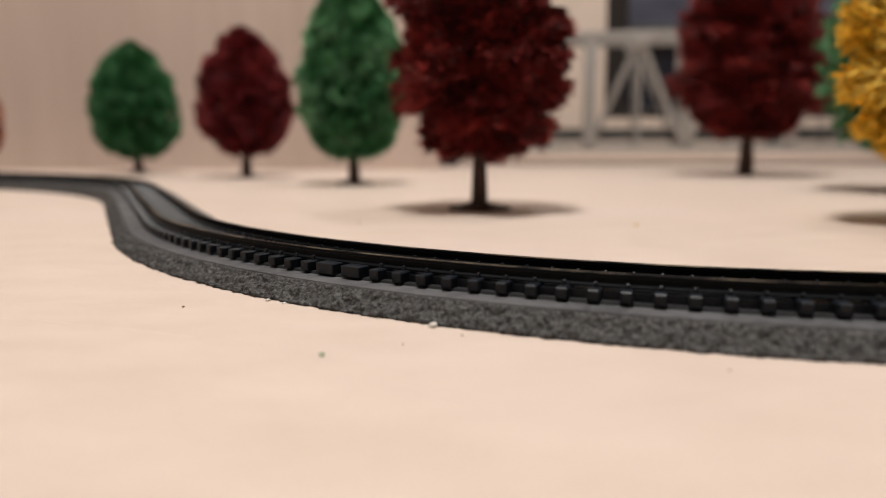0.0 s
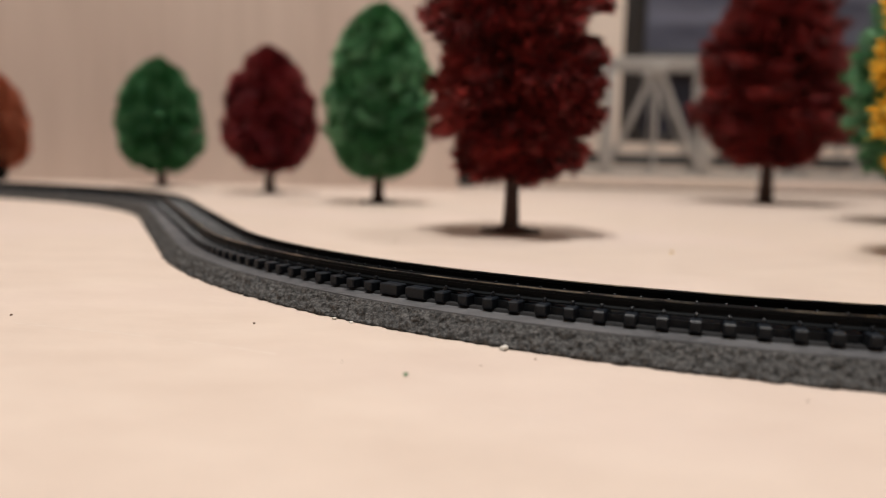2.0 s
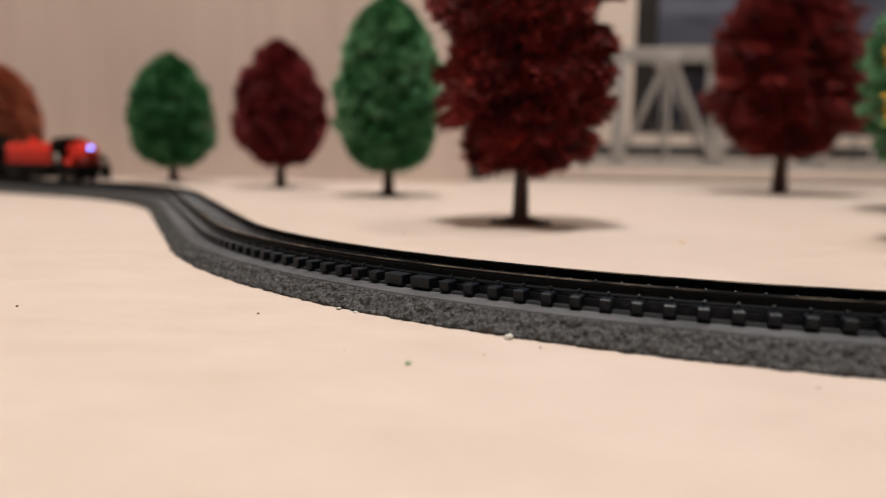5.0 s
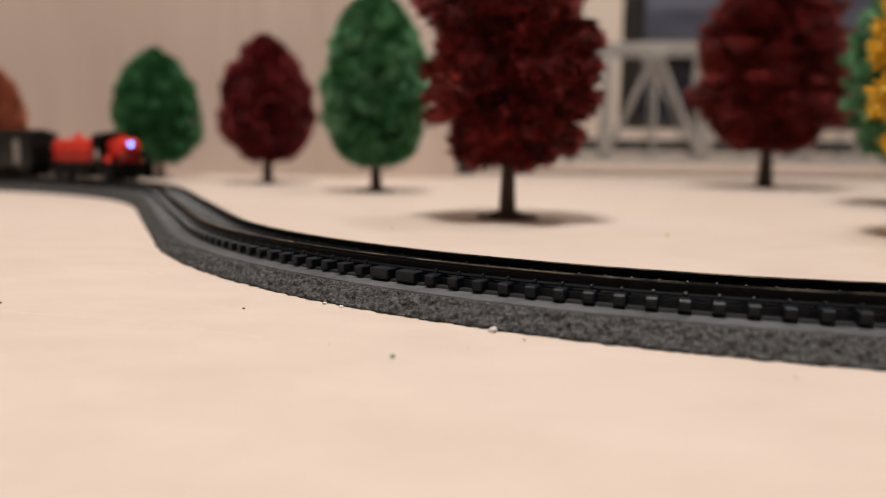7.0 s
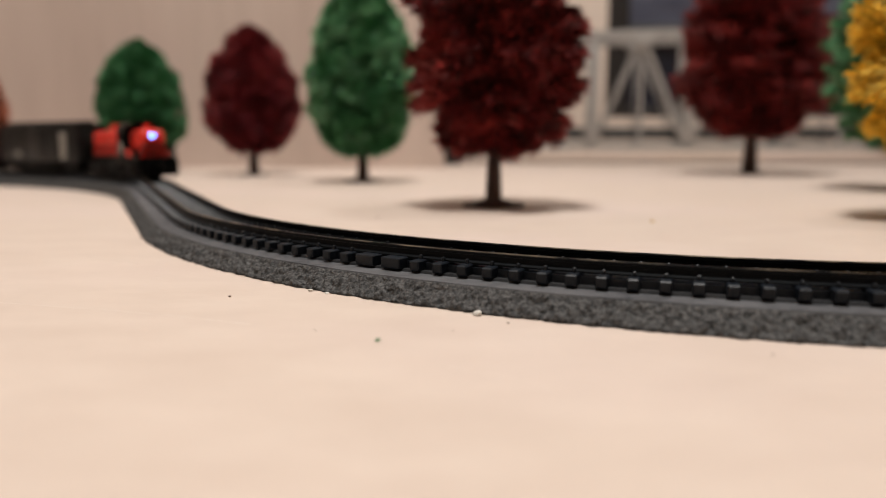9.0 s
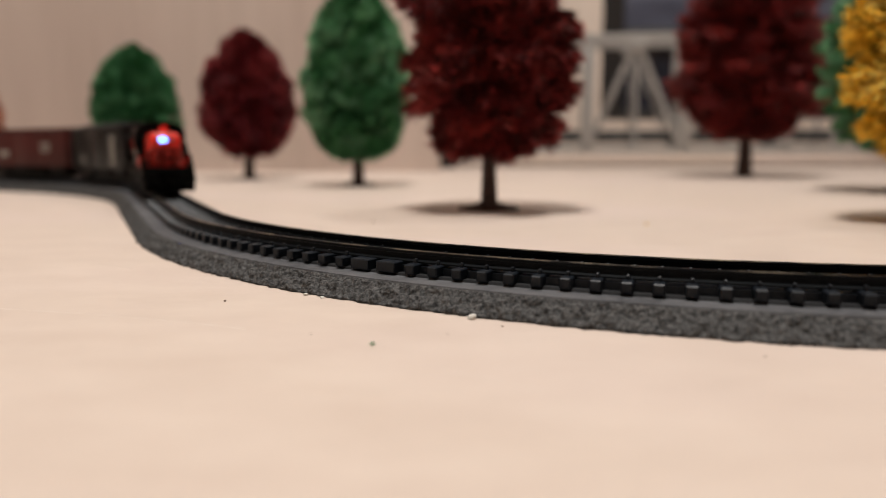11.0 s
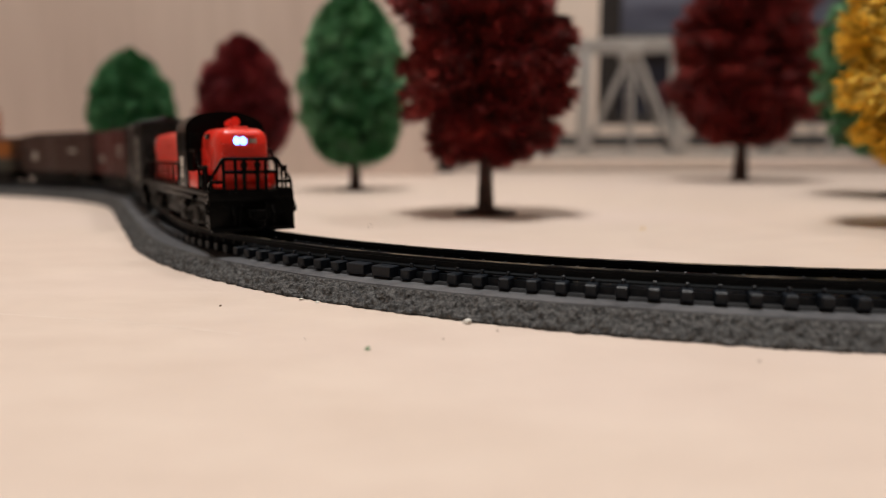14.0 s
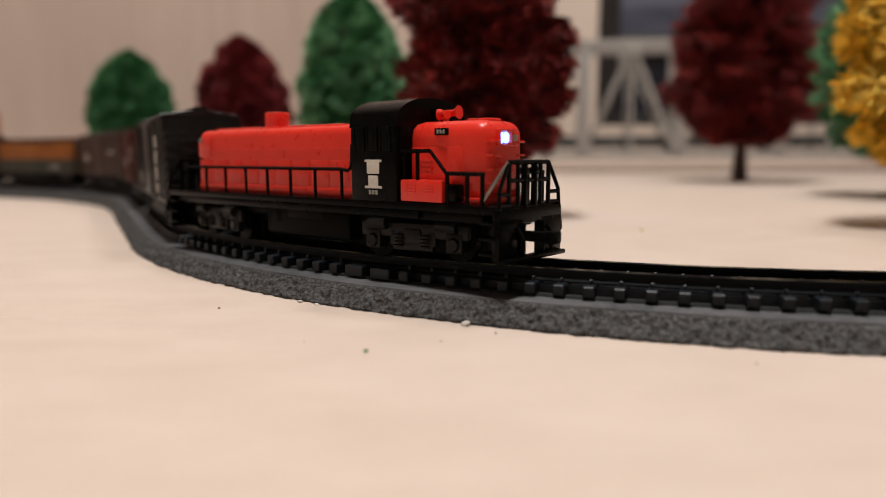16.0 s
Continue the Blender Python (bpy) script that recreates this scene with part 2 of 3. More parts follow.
tagged(slab("wall_panel", -2.3, -0.032, 0.770, 0.795, 0.0, 1.70, VENEER), "pale brown wood-veneer wall panel", "wall")
tagged(slab("wall_panel_low", -2.3, -0.036, 0.960, 0.985, -0.75, 0.0, VENEER), "pale brown wood-veneer wall panel", "wall")
tagged(slab("wall_return", -0.032, -0.010, 0.770, 1.50, 0.0, 1.70, VENEER), "pale wall end", "wall")
WX = 0.322
tagged(slab("wall_north", -0.010, WX, 1.50, 1.60, -0.75, 1.70, PALE), "pale beige painted wall", "wall")
tagged(slab("wall_north_low", WX, 2.5, 1.50, 1.60, -0.75, 0.085, PALE), "pale beige wall below the dark window", "wall")
tagged(slab("wall_north_top", WX, 2.5, 1.50, 1.60, 1.20, 1.70, PALE), "pale beige wall above the dark window", "wall")


def window_wall():
    w = new("window_1")
    tagged(w, "dark framed night window with bluish sheen painted on its pane", "window", kind="structure")
    w.location = (0, 0, 0)
    x0, x1, z0, z1, y = WX * 1000, 1700, 85, 1200, 1540
    fw = 48
    boxes("window_frame", [(x0 + fw / 2, y, (z0 + z1) / 2, fw, 60, z1 - z0), (x1 - fw / 2, y, (z0 + z1) / 2, fw, 60, z1 - z0),
                           ((x0 + x1) / 2, y, z1 - 30, x1 - x0 - 2 * fw, 60, 60), ((x0 + x1) / 2, y, z0 + 12, x1 - x0 - 2 * fw, 60, 24),
                           ((x0 + x1) / 2, y - 4, 262, x1 - x0 - 2 * fw, 60, 26)], FRAME_D, w, bevel=3)
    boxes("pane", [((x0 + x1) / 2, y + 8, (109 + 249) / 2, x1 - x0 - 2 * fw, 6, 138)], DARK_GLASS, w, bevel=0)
    boxes("pane", [((x0 + x1) / 2, y + 8, (275 + 1140) / 2, x1 - x0 - 2 * fw, 6, 863)], PANE_SHEEN, w, bevel=0)
    slab("wall_behind_window", 1.7, 2.5, 1.50, 1.60, 0.085, 1.20, PALE)


window_wall()

# the ledge on which the bridge stands
ledge = new("bridge_ledge")
tagged(ledge, "long pale wooden ledge behind the layout, under the bridge", "ledge")
boxes("board", [(620, 1165, 9, 1250, 400, 18, 1.5)], PLY, ledge)
boxes("apron", [(620, 1165, -365, 1200, 360, 730, 1.5)], PLY, ledge)


# ---- track ----
def granular_bed(lo, hi, step):
    """The roadbed's sloped sides: torn cork grains and pits, with a ragged foot."""
    n = int((hi - lo) / step)
    k = 13
    vs, fs = [], []
    for i in range(n + 1):
        s = lo + (hi - lo) * i / n
        for side in (1, -1):
            for j in range(k):
                f = j / (k - 1) if side > 0 else 1 - j / (k - 1)
                c, z = 0.0158 - 0.0037 * f, 0.0002 + (BED_H + climb(s) - 0.0002) * f ** 0.92
                at = (s * 1000, f * 3.4 + side * 40, 0.7)
                grain = 0.42 - noise.voronoi(at)[0][0] + 0.5 * noise.noise((s * 420, f * 2.0 + side * 9, 3.1))
                w = 0.0012 * grain * (1.0 - 0.75 * max(0.0, f - 0.8) / 0.2)
                if f < 0.05:
                    w += 0.0004 * noise.noise((s * 240, side * 5.0, 8.8))
                x, y = on_track(s, side * (c + w * 0.65))
                vs.append((x, y, max(0.0001, z + w * 0.75) if f > 0.04 else 0.0001))
    k *= 2
    for i in range(n):
        for j in range(k):
            a, b = i * k + j, i * k + (j + 1) % k
            fs.append((a, b, b + k, a + k))
    fs += [tuple(range(k)), tuple(reversed(range(n * k, n * k + k)))]
    return mesh_raw("roadbed", vs, fs, FOAM, True)


def build_track():
    tr = new("railway_track")
    tagged(tr, "black model railway track curving over a grey cork roadbed", "track")
    s0, s1 = -0.55, 1.26
    for lo, hi, step in ((s0, -0.06, 0.003), (-0.06, 0.30, 0.00024), (0.30, s1, 0.002)):
        b = new("roadbed", granular_bed(lo, hi, step))
        b.parent = tr
        tagged(b, "rough dark grey cork roadbed with sloped sides")
    b = new("roadbed_shoulder", swept("shoulder", [(0.0123, BED_H - 0.0008), (0.0119, BED_H + 0.0002), (-0.0119, BED_H + 0.0002), (-0.0123, BED_H - 0.0008)], s0, s1, 0.002, FOAM_TOP, 0.00006))
    b.parent = tr
    tagged(b, "smooth mid-grey top of the roadbed")
    # added strip: makes the bed between the ties darker than the shoulders
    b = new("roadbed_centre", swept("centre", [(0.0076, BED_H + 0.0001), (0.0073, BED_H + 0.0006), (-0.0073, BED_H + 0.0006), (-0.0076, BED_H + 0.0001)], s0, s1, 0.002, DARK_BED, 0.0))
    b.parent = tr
    tagged(b, "dark grey strip added to darken the bed under the ties")
    z0 = BED_H + 0.0022
    h = RAIL_TOP
    for side in (1, -1):
        c = side * 0.0048
        prof = [(c - 0.0009, z0), (c + 0.0009, z0), (c + 0.0009, z0 + 0.0003), (c + 0.0003, z0 + 0.0006), (c + 0.0003, h - 0.0006), (c + 0.0005, h - 0.0005), (c + 0.0005, h - 0.0001),
                (c - 0.0005, h - 0.0001), (c - 0.0005, h - 0.0005), (c - 0.0003, h - 0.0006), (c - 0.0003, z0 + 0.0006), (c - 0.0009, z0 + 0.0003)]
        r = new("rail", swept("rail", prof, s0, s1, 0.003, RAIL, 0, False))
        r.parent = tr
        t = new("railhead", swept("railhead", [(c - 0.0003, h - 0.0001), (c + 0.0003, h - 0.0001), (c + 0.00024, h), (c - 0.00024, h)], s0, s1, 0.003, RAILTOP, 0, False))
        t.parent = r
        tagged(t, "worn bright railhead")
    # ties: one shared mesh, laid at an even pitch
    bm = bmesh.new()
    bm_box(bm, 0, 0, 1.25, 1.75, 16.6, 1.7, 0.2, seg=1)
    tie_me = mesh_of("tie", bm, TIE, 0)
    bm = bmesh.new()
    bm_box(bm, 0, 0, 1.3, 3.9, 16.6, 1.8, 0.15, seg=1)
    wide_me = mesh_of("wide_tie", bm, TIE, 0)
    bm = bmesh.new()
    for cy in (4.8, -4.8):
        for o in (-1.25, 1.25):
            bm_box(bm, 0, cy + o, 2.35, 0.55, 0.6, 1.0, 0.12, seg=1)
    spike_me = mesh_of("spike", bm, TIE, 0)
    pitch = 0.0042
    joint = 0.1142
    spots = [(joint - 0.0027, True), (joint + 0.0027, True)]
    spots += [(joint - 0.0027 - 0.0004 - pitch * i, False) for i in range(1, 58)]
    spots += [(joint + 0.0027 + 0.0004 + pitch * i, False) for i in range(1, 125)]
    for s, wide in spots:
        x, y, a = track_at(s)
        o = new("tie", wide_me if wide else tie_me)
        o.parent = tr
        o.matrix_basis = pose(x, y, BED_H + climb(s) + 0.0002, 0, 0, math.degrees(a))
        if not wide:
            k = new("spike", spike_me)
            k.parent = o
    last = joint + 0.0031 + pitch * 124
    # webs that link the tie ends under the rails
    for side in (1, -1):
        c = side * 0.0048
        w = new("tie_web", swept("tie_web", [(c - 0.0012, BED_H + 0.0004), (c + 0.0012, BED_H + 0.0004), (c + 0.0012, BED_H + 0.0018), (c - 0.0012, BED_H + 0.0018)], s0, s1, 0.004, TIE, 0, False))
        w.parent = tr
    far = bmesh.new()
    for i in range(1, 146):
        s = last + i * pitch
        x, y, a = track_at(s)
        bm_box(far, x * 1000, y * 1000, (BED_H + climb(s) + 0.0002) * 1000 + 1.1, 1.75, 16.6, 2.2, 0, rot=(0, 0, math.degrees(a)))
    tagged(part("far_ties", far, TIE, tr, "", 0), kind="stuff")


build_track()


# ---- trees ----
def crown_width(u):
    """The egg's half width, as a part of the widest, at a height u from 0 to 1."""
    if u > 0.36:
        return max(0.0, 1 - ((u - 0.36) / 0.64) ** 2.1) ** 0.53
    return max(0.0, 1 - ((0.36 - u) / 0.38) ** 2.6) ** 0.45


def crown_mesh(name, width, height, z_low, material, seed, tufts, blades, size, spiky):
    """Tufts of narrow leaves on an egg, in mm; the tufts make an uneven outline with gaps between, darkened by a
    near-black core.
    """
    rng = np.random.default_rng(seed)
    r0 = width / 2
    # added egg core: closes see-through holes and paints the shade between tufts
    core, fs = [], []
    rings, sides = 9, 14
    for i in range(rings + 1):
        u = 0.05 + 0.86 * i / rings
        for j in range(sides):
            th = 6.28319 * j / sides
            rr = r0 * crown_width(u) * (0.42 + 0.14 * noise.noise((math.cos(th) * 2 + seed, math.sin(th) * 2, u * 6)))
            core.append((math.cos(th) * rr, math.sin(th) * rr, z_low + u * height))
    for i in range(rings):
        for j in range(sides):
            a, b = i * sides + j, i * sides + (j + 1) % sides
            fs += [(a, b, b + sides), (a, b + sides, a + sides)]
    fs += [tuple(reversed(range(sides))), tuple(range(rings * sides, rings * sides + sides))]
    axes, roots, reaches = [], [], []
    for layer, share in ((0.55, 0.4), (0.8, 0.55), (1.0, 1.15)):
        n = int(tufts * share)
        for i in range(n):
            u = (i + rng.random()) / n
            th = i * 2.39996 + rng.random() * 0.9
            lump = 0.93 + (0.15 if spiky else 0.09) * noise.noise((math.cos(th) * 1.9 + seed, math.sin(th) * 1.9, u * 4.6)) + (0.085 if spiky else 0.05) * float(np.clip(rng.normal(), -1.6, 1.6))
            # bare pockets between the boughs
            pocket = noise.noise((math.cos(th) * 3.1 + seed * 2, math.sin(th) * 3.1, u * (8.5 if spiky else 6.5)))
            if layer > 0.7 and pocket < -0.14:
                lump *= 0.8 if spiky else 0.74
            if spiky:
                lump += 0.028 * math.sin(u * 40 + 3.0 * math.cos(th + seed))
            rad = r0 * crown_width(u) * lump * layer
            axis = np.array((math.cos(th), math.sin(th), 1.1 * (u - 0.42) + rng.normal() * 0.14))
            axis /= np.linalg.norm(axis)
            reach = size * (2.6 if spiky else 1.7) * (0.8 + 0.4 * rng.random())
            axes.append(axis)
            reaches.append(reach)
            roots.append(np.array((math.cos(th) * rad, math.sin(th) * rad, z_low + u * height)) - axis * reach)

    def unit(v):
        return v / np.maximum(1e-9, np.linalg.norm(v, axis=1, keepdims=True))

    axis, root, reach = (np.repeat(np.array(v), blades, axis=0) for v in (axes, roots, reaches))
    n = len(axis)
    reach = reach[:, None]
    spread = unit(np.cross(axis, (0, 0, 1.0)))
    lift = np.cross(spread, axis)
    f = rng.random((n, 1)) ** 0.7
    fan = (0.5 if spiky else 0.8) * reach * (0.3 + 0.7 * np.sin(np.pi * np.minimum(1, f * 0.85 + 0.1)))
    p = root + axis * reach * f * 0.8 + spread * rng.normal(size=(n, 1)) * fan * 0.5 + lift * rng.normal(size=(n, 1)) * fan * (0.2 if spiky else 0.42)
    d = unit(axis * 0.9 + spread * rng.normal(size=(n, 1)) * 0.5 + lift * rng.normal(size=(n, 1)) * 0.38)
    w = unit(np.cross(d, rng.normal(size=(n, 3))))
    ln = size * ((0.55 if spiky else 0.5) + 0.75 * rng.random((n, 1)))
    wd = size * (0.1 if spiky else 0.2) * (0.7 + 0.6 * rng.random((n, 1)))
    mid = p + d * ln * 0.5 + np.cross(d, w) * wd * 0.5
    leaf = np.stack((p, mid + w * wd, p + d * ln, mid - w * wd), axis=1).reshape(-1, 3)
    k = len(core)
    i0 = k + 4 * np.arange(n)
    fs += np.concatenate((np.stack((i0, i0 + 1, i0 + 2), 1), np.stack((i0, i0 + 2, i0 + 3), 1))).tolist()
    vs = np.concatenate((np.array(core), leaf)) * 0.001
    me = mesh_raw(name, vs.tolist(), fs, material)
    me.materials.append(CROWN_SHADE)
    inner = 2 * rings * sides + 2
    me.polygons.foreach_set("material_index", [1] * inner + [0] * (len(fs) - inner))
    return me


def tree(x, y, width, height, trunk, material, label, seed, tufts=400, blades=40, size=4.2, spiky=False, trunk_r=3.0, turn=0):
    t = new("model_tree")
    tagged(t, label, "tree", "model trees on the layout")
    t.matrix_basis = pose(x, y, 0, 0, 0, turn)
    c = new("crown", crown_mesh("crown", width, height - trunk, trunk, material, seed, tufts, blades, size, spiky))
    c.parent = t
    bm = bmesh.new()
    rng = random.Random(seed)
    prev = (0, 0, 0.8, trunk_r * 1.15)
    for i in range(1, 7):
        z = 0.8 + (height * 0.8) * i / 6
        cur = (rng.uniform(-0.5, 0.5), rng.uniform(-0.5, 0.5), z, trunk_r * (1 - 0.13 * i))
        bm_rod(bm, prev[:3], cur[:3], prev[3], 10, cur[3])
        prev = cur
    for i in range(26):
        z = trunk + (height - trunk) * (0.03 + 0.72 * rng.random())
        th = rng.random() * 6.283
        ln = width * 0.36 * (1 - 0.5 * (z - trunk) / (height - trunk))
        bm_rod(bm, (0, 0, z), (math.cos(th) * ln, math.sin(th) * ln, z + ln * 0.35), 0.8, 5, 0.3)
    part("trunk", bm, TRUNK, t, "dark brown trunk and twigs")
    bm = bmesh.new()
    bm_rod(bm, (0, 0, 0), (0, 0, 1.2), 12.5, 28, 11.8)
    for i in range(5):
        th = i * 1.2566 + seed
        bm_rod(bm, (math.cos(th) * 7, math.sin(th) * 7, 0.9), (0, 0, 2.6), 1.3, 6, 1.2)
    part("base", bm, TRUNK, t, "round dark brown base")
    return t


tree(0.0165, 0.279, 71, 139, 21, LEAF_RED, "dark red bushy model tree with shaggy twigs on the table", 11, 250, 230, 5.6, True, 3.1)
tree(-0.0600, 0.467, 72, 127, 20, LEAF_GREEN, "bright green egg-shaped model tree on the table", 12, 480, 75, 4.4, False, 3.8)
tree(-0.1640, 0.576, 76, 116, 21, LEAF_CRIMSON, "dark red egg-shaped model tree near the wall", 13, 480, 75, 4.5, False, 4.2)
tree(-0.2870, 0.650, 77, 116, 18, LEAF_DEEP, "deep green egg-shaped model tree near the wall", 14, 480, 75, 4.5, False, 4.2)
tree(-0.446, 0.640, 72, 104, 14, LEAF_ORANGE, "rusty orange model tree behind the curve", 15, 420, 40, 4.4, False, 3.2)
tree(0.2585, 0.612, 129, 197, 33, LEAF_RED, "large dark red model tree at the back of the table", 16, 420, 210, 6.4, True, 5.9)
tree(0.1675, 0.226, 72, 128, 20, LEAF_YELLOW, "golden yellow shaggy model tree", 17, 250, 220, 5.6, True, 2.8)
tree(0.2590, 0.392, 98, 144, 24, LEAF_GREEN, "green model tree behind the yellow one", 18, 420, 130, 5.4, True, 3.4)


# ---- bridge ----
def bridge():
    b = new("truss_bridge")
    tagged(b, "light grey plastic truss bridge standing on the ledge", "bridge")
    b.matrix_basis = pose(0.1995, 1.015, 0.018, 0, 0, -7)
    L, H, D = 134.0, 160.0, 62.0
    for y, k in ((0, 1.0), (D, 0.7)):
        boxes("bottom_chord", [(L * 2, y, 5, L * 7, 9, 11)], BRIDGE, b, bevel=0.8)
        boxes("top_chord", [(L * 2, y, H, L * 7, 10, 12)], BRIDGE, b, bevel=0.8)
        for i in range(8):
            x = (i - 1) * L
            boxes("post", [(x, y, H / 2, 17 * k, 9, H - 8)], BRIDGE, b, bevel=0.8)
            if 0 < i < 7:
                m = x + L / 2
                rods("diagonal", [((m, y, H - 4), (x + 6, y, 12))], 2.6 * k, BRIDGE, b)
                rods("diagonal", [((m, y, H - 4), (x + L - 6, y, 12))], 4.4 * k, BRIDGE, b)
                rods("hanger", [((m, y, H - 4), (m, y, 8))], 3.2 * k, BRIDGE, b)
                boxes("gusset", [(m, y, H - 9, 26, 11, 16)], BRIDGE, b, bevel=1)
    for i in range(8):
        boxes("cross_beam", [((i - 1) * L, D / 2, H, 8, D, 8)], BRIDGE, b, bevel=0.8)
    boxes("deck", [(L * 2, D / 2, 24, L * 7, D - 16, 17)], DECK, b)


bridge()
g = new("dark_block")
tagged(g, "small dark grey block at the end of the wall", "block")
g.location = (0.0, 0.925, 0)
boxes("body", [(-5, 0, 12, 34, 24, 24, 2)], FRAME_D, g)
boxes("cap", [(-5, 0, 26, 36, 26, 4, 1)], GREYBOX, g)


# ---- rolling stock ----
def wheelset(parent, x, z=3.0, r=3.0, gauge=9.0):
    bm = bmesh.new()
    for s in (1, -1):
        bm_rod(bm, (0, s * gauge / 2 - 0.9, 0), (0, s * gauge / 2 + 0.9, 0), r, 20)
        bm_rod(bm, (0, s * (gauge / 2 + 0.9), 0), (0, s * (gauge / 2 + 1.1), 0), r * 0.6, 12)
    bm_rod(bm, (0, -gauge / 2, 0), (0, gauge / 2, 0), 0.7, 8)
    w = part("wheelset", bm, BLACK_M, parent, "blackened metal wheels")
    w.location = (x * 0.001, 0, z * 0.001)
    return w


def truck(parent, x, base, loco):
    t = new("bogie")
    t.parent = parent
    t.location = (x * 0.001, 0, 0)
    y = 7.0 if loco else 6.4
    for s in (1, -1):
        rows = [(0, s * y, 4.9, base + 5, 1.0, 2.4, 0.3), (0, s * y, 2.9, base * 0.5, 1.3, 2.6, 0.3)]
        for e in (1, -1):
            rows += [(e * base / 2, s * y, 3.2, 3.0, 1.6, 3.2, 0.4), (e * base / 4, s * y, 3.6, 1.0, 1.2, 2.4, 0.2)]
        rows += [(0, s * (y + 0.5), 3.9, 3.4, 0.8, 2.6, 0.4)]
        frame_part = boxes("sideframe", rows, TRUCK_M, t, "")
        for e in (1, -1):
            bm = bmesh.new()
            bm_rod(bm, (e * base / 2, s * (y + 0.7), 3.0), (e * base / 2, s * (y + 1.25), 3.0), 1.25, 12, 0.9)
            part("journal_box", bm, TRUCK_M, frame_part)
            bm = bmesh.new()
            for i in range(4):
                bm_rod(bm, (e * base / 6, s * (y + 0.8), 2.2 + i * 0.55), (e * base / 6, s * (y + 0.8), 2.5 + i * 0.55), 0.85, 10)
            part("coil_spring", bm, TRUCK_M, frame_part)
            if loco:
                rods("brake_cylinder", [((e * base / 3.2, s * (y + 0.9), 5.9), (e * (base / 3.2 + 3.6), s * (y + 0.9), 5.7))], 0.95, TRUCK_M, frame_part, n=10)
    boxes("bolster", [(0, 0, 4.9, 5, 12.6, 1.6, 0.3), (0, 0, 3.5, base + 7, 6.4, 5.8, 0.5)], BLACK_M, t)
    for e in (1, -1):
        wheelset(t, e * base / 2, 2.9, 2.9)
    return t


def coupler(parent, x, d):
    boxes("coupler", [(x + d * 1.6, 0, 4.6, 4.2, 1.6, 1.6, 0.3), (x + d * 4.0, 0.6, 4.6, 1.8, 2.6, 2.0, 0.4)], BLACK_M, parent)


def locomotive():
    k = new("diesel_locomotive")
    tagged(k, "orange-red and black diesel road-switcher model locomotive on the track", "locomotive", "train")
    boxes("underframe", [(1.2, 0, 8.9, 90, 19.2, 1.3, 0.25), (1.2, 0, 7.6, 84, 17.6, 1.6, 0.25)], BLACK_P, k)
    for y in (-9.3, 9.3):
        boxes("side_sill", [(1.2, y, 7.6, 60, 0.8, 1.2, 0.2)], BLACK_P, k)
    # long hood
    hood = boxes("long_hood", [(-10, 0, 15.9, 52, 12.0, 12.8, 1.7)], RED_P, k, "orange-red long hood")
    boxes("hood_skirt", [(-10, 0, 10.3, 51.6, 12.7, 1.5, 0.2), (-33.5, 0, 18.3, 4.5, 12.5, 3.4, 0.3)], RED_P, hood)
    boxes("roof_strip", [(-13, 0, 22.3, 40, 6.4, 0.9, 0.35)], RED_P, hood)
    boxes("exhaust_stack", [(-15.2, 0, 24.0, 3.8, 3.8, 3.4, 0.3)], RED_P, hood)
    for side in (-1, 1):
        for i in range(9):
            x = -33.2 + i * 5.35
            d = boxes("hood_door", [(x, side * 6.0, 13.6, 4.75, 0.24, 4.9, 0.08)], RED_P, hood)
            rods("latch", [((x + 1.6, side * 6.3, 14.3), (x + 1.6, side * 6.3, 15.1))], 0.12, RED_P, d, n=5)
        for i in range(11):
            boxes("rivet_strip", [(-31 + i * 4.4, side * 6.02, 18.2, 3.9, 0.18, 0.25, 0.05)], RED_P, hood)
        boxes("radiator_louvre", [(-33, side * 6.1, 19.3, 4.2, 0.4, 2.6, 0.15)], RED_P, hood)
    rods("marker_lamp", [((-34.6, -6.0, 20.2), (-34.6, -6.5, 20.2))], 0.55, STEEL, hood, "grey marker lamp", 10)
    # cab
    bm = bmesh.new()
    bm_box(bm, 21.3, 0, 15.6, 10.6, 19.2, 12.4, 0.3)
    n = 20
    ring = []
    for x in (15.85, 26.8):
        row = []
        for i in range(n + 1):
            a = math.pi * i / n
            row.append(bm.verts.new((x, -math.cos(a) * 9.66, 21.5 + 4.9 * math.sin(a) ** 0.7)))
        ring.append(row)
    for i in range(n):
        bm.faces.new((ring[0][i], ring[0][i + 1], ring[1][i + 1], ring[1][i]))
    bm.faces.new(ring[0])
    bm.faces.new(list(reversed(ring[1])))
    bm.faces.new((ring[0][0], ring[1][0], ring[1][n], ring[0][n]))
    cab = part("cab", bm, BLACK_P, k, "black cab with arched roof")
    for side in (-1, 1):
        for i in range(3):
            boxes("side_window", [(18.2 + i * 3.0, side * 9.62, 19.6, 1.9, 0.25, 3.8, 0.1)], BLACK_M, cab)
            boxes("window_frame", [(18.2 + i * 3.0 + o, side * 9.68, 19.6, 0.25, 0.3, 4.2, 0.05) for o in (-1.1, 1.1)], BLACK_P, cab)
        # road emblem as plain white blocks
        boxes("emblem", [(21.35, side * 9.68, 14.9, 2.8, 0.16, 1.9, 0.02), (21.35, side * 9.68, 12.8, 2.2, 0.16, 1.7, 0.02), (21.35, side * 9.68, 16.05, 3.8, 0.16, 0.4, 0.02), (21.35, side * 9.68, 11.75, 3.8, 0.16, 0.4, 0.02)], WHITE_P, cab, "white block emblem")
        boxes("number_bars", [(20.6 + i * 0.75, side * 9.68, 10.9, 0.5, 0.16, 0.7, 0.02) for i in range(3)], GREY_PRINT, cab)
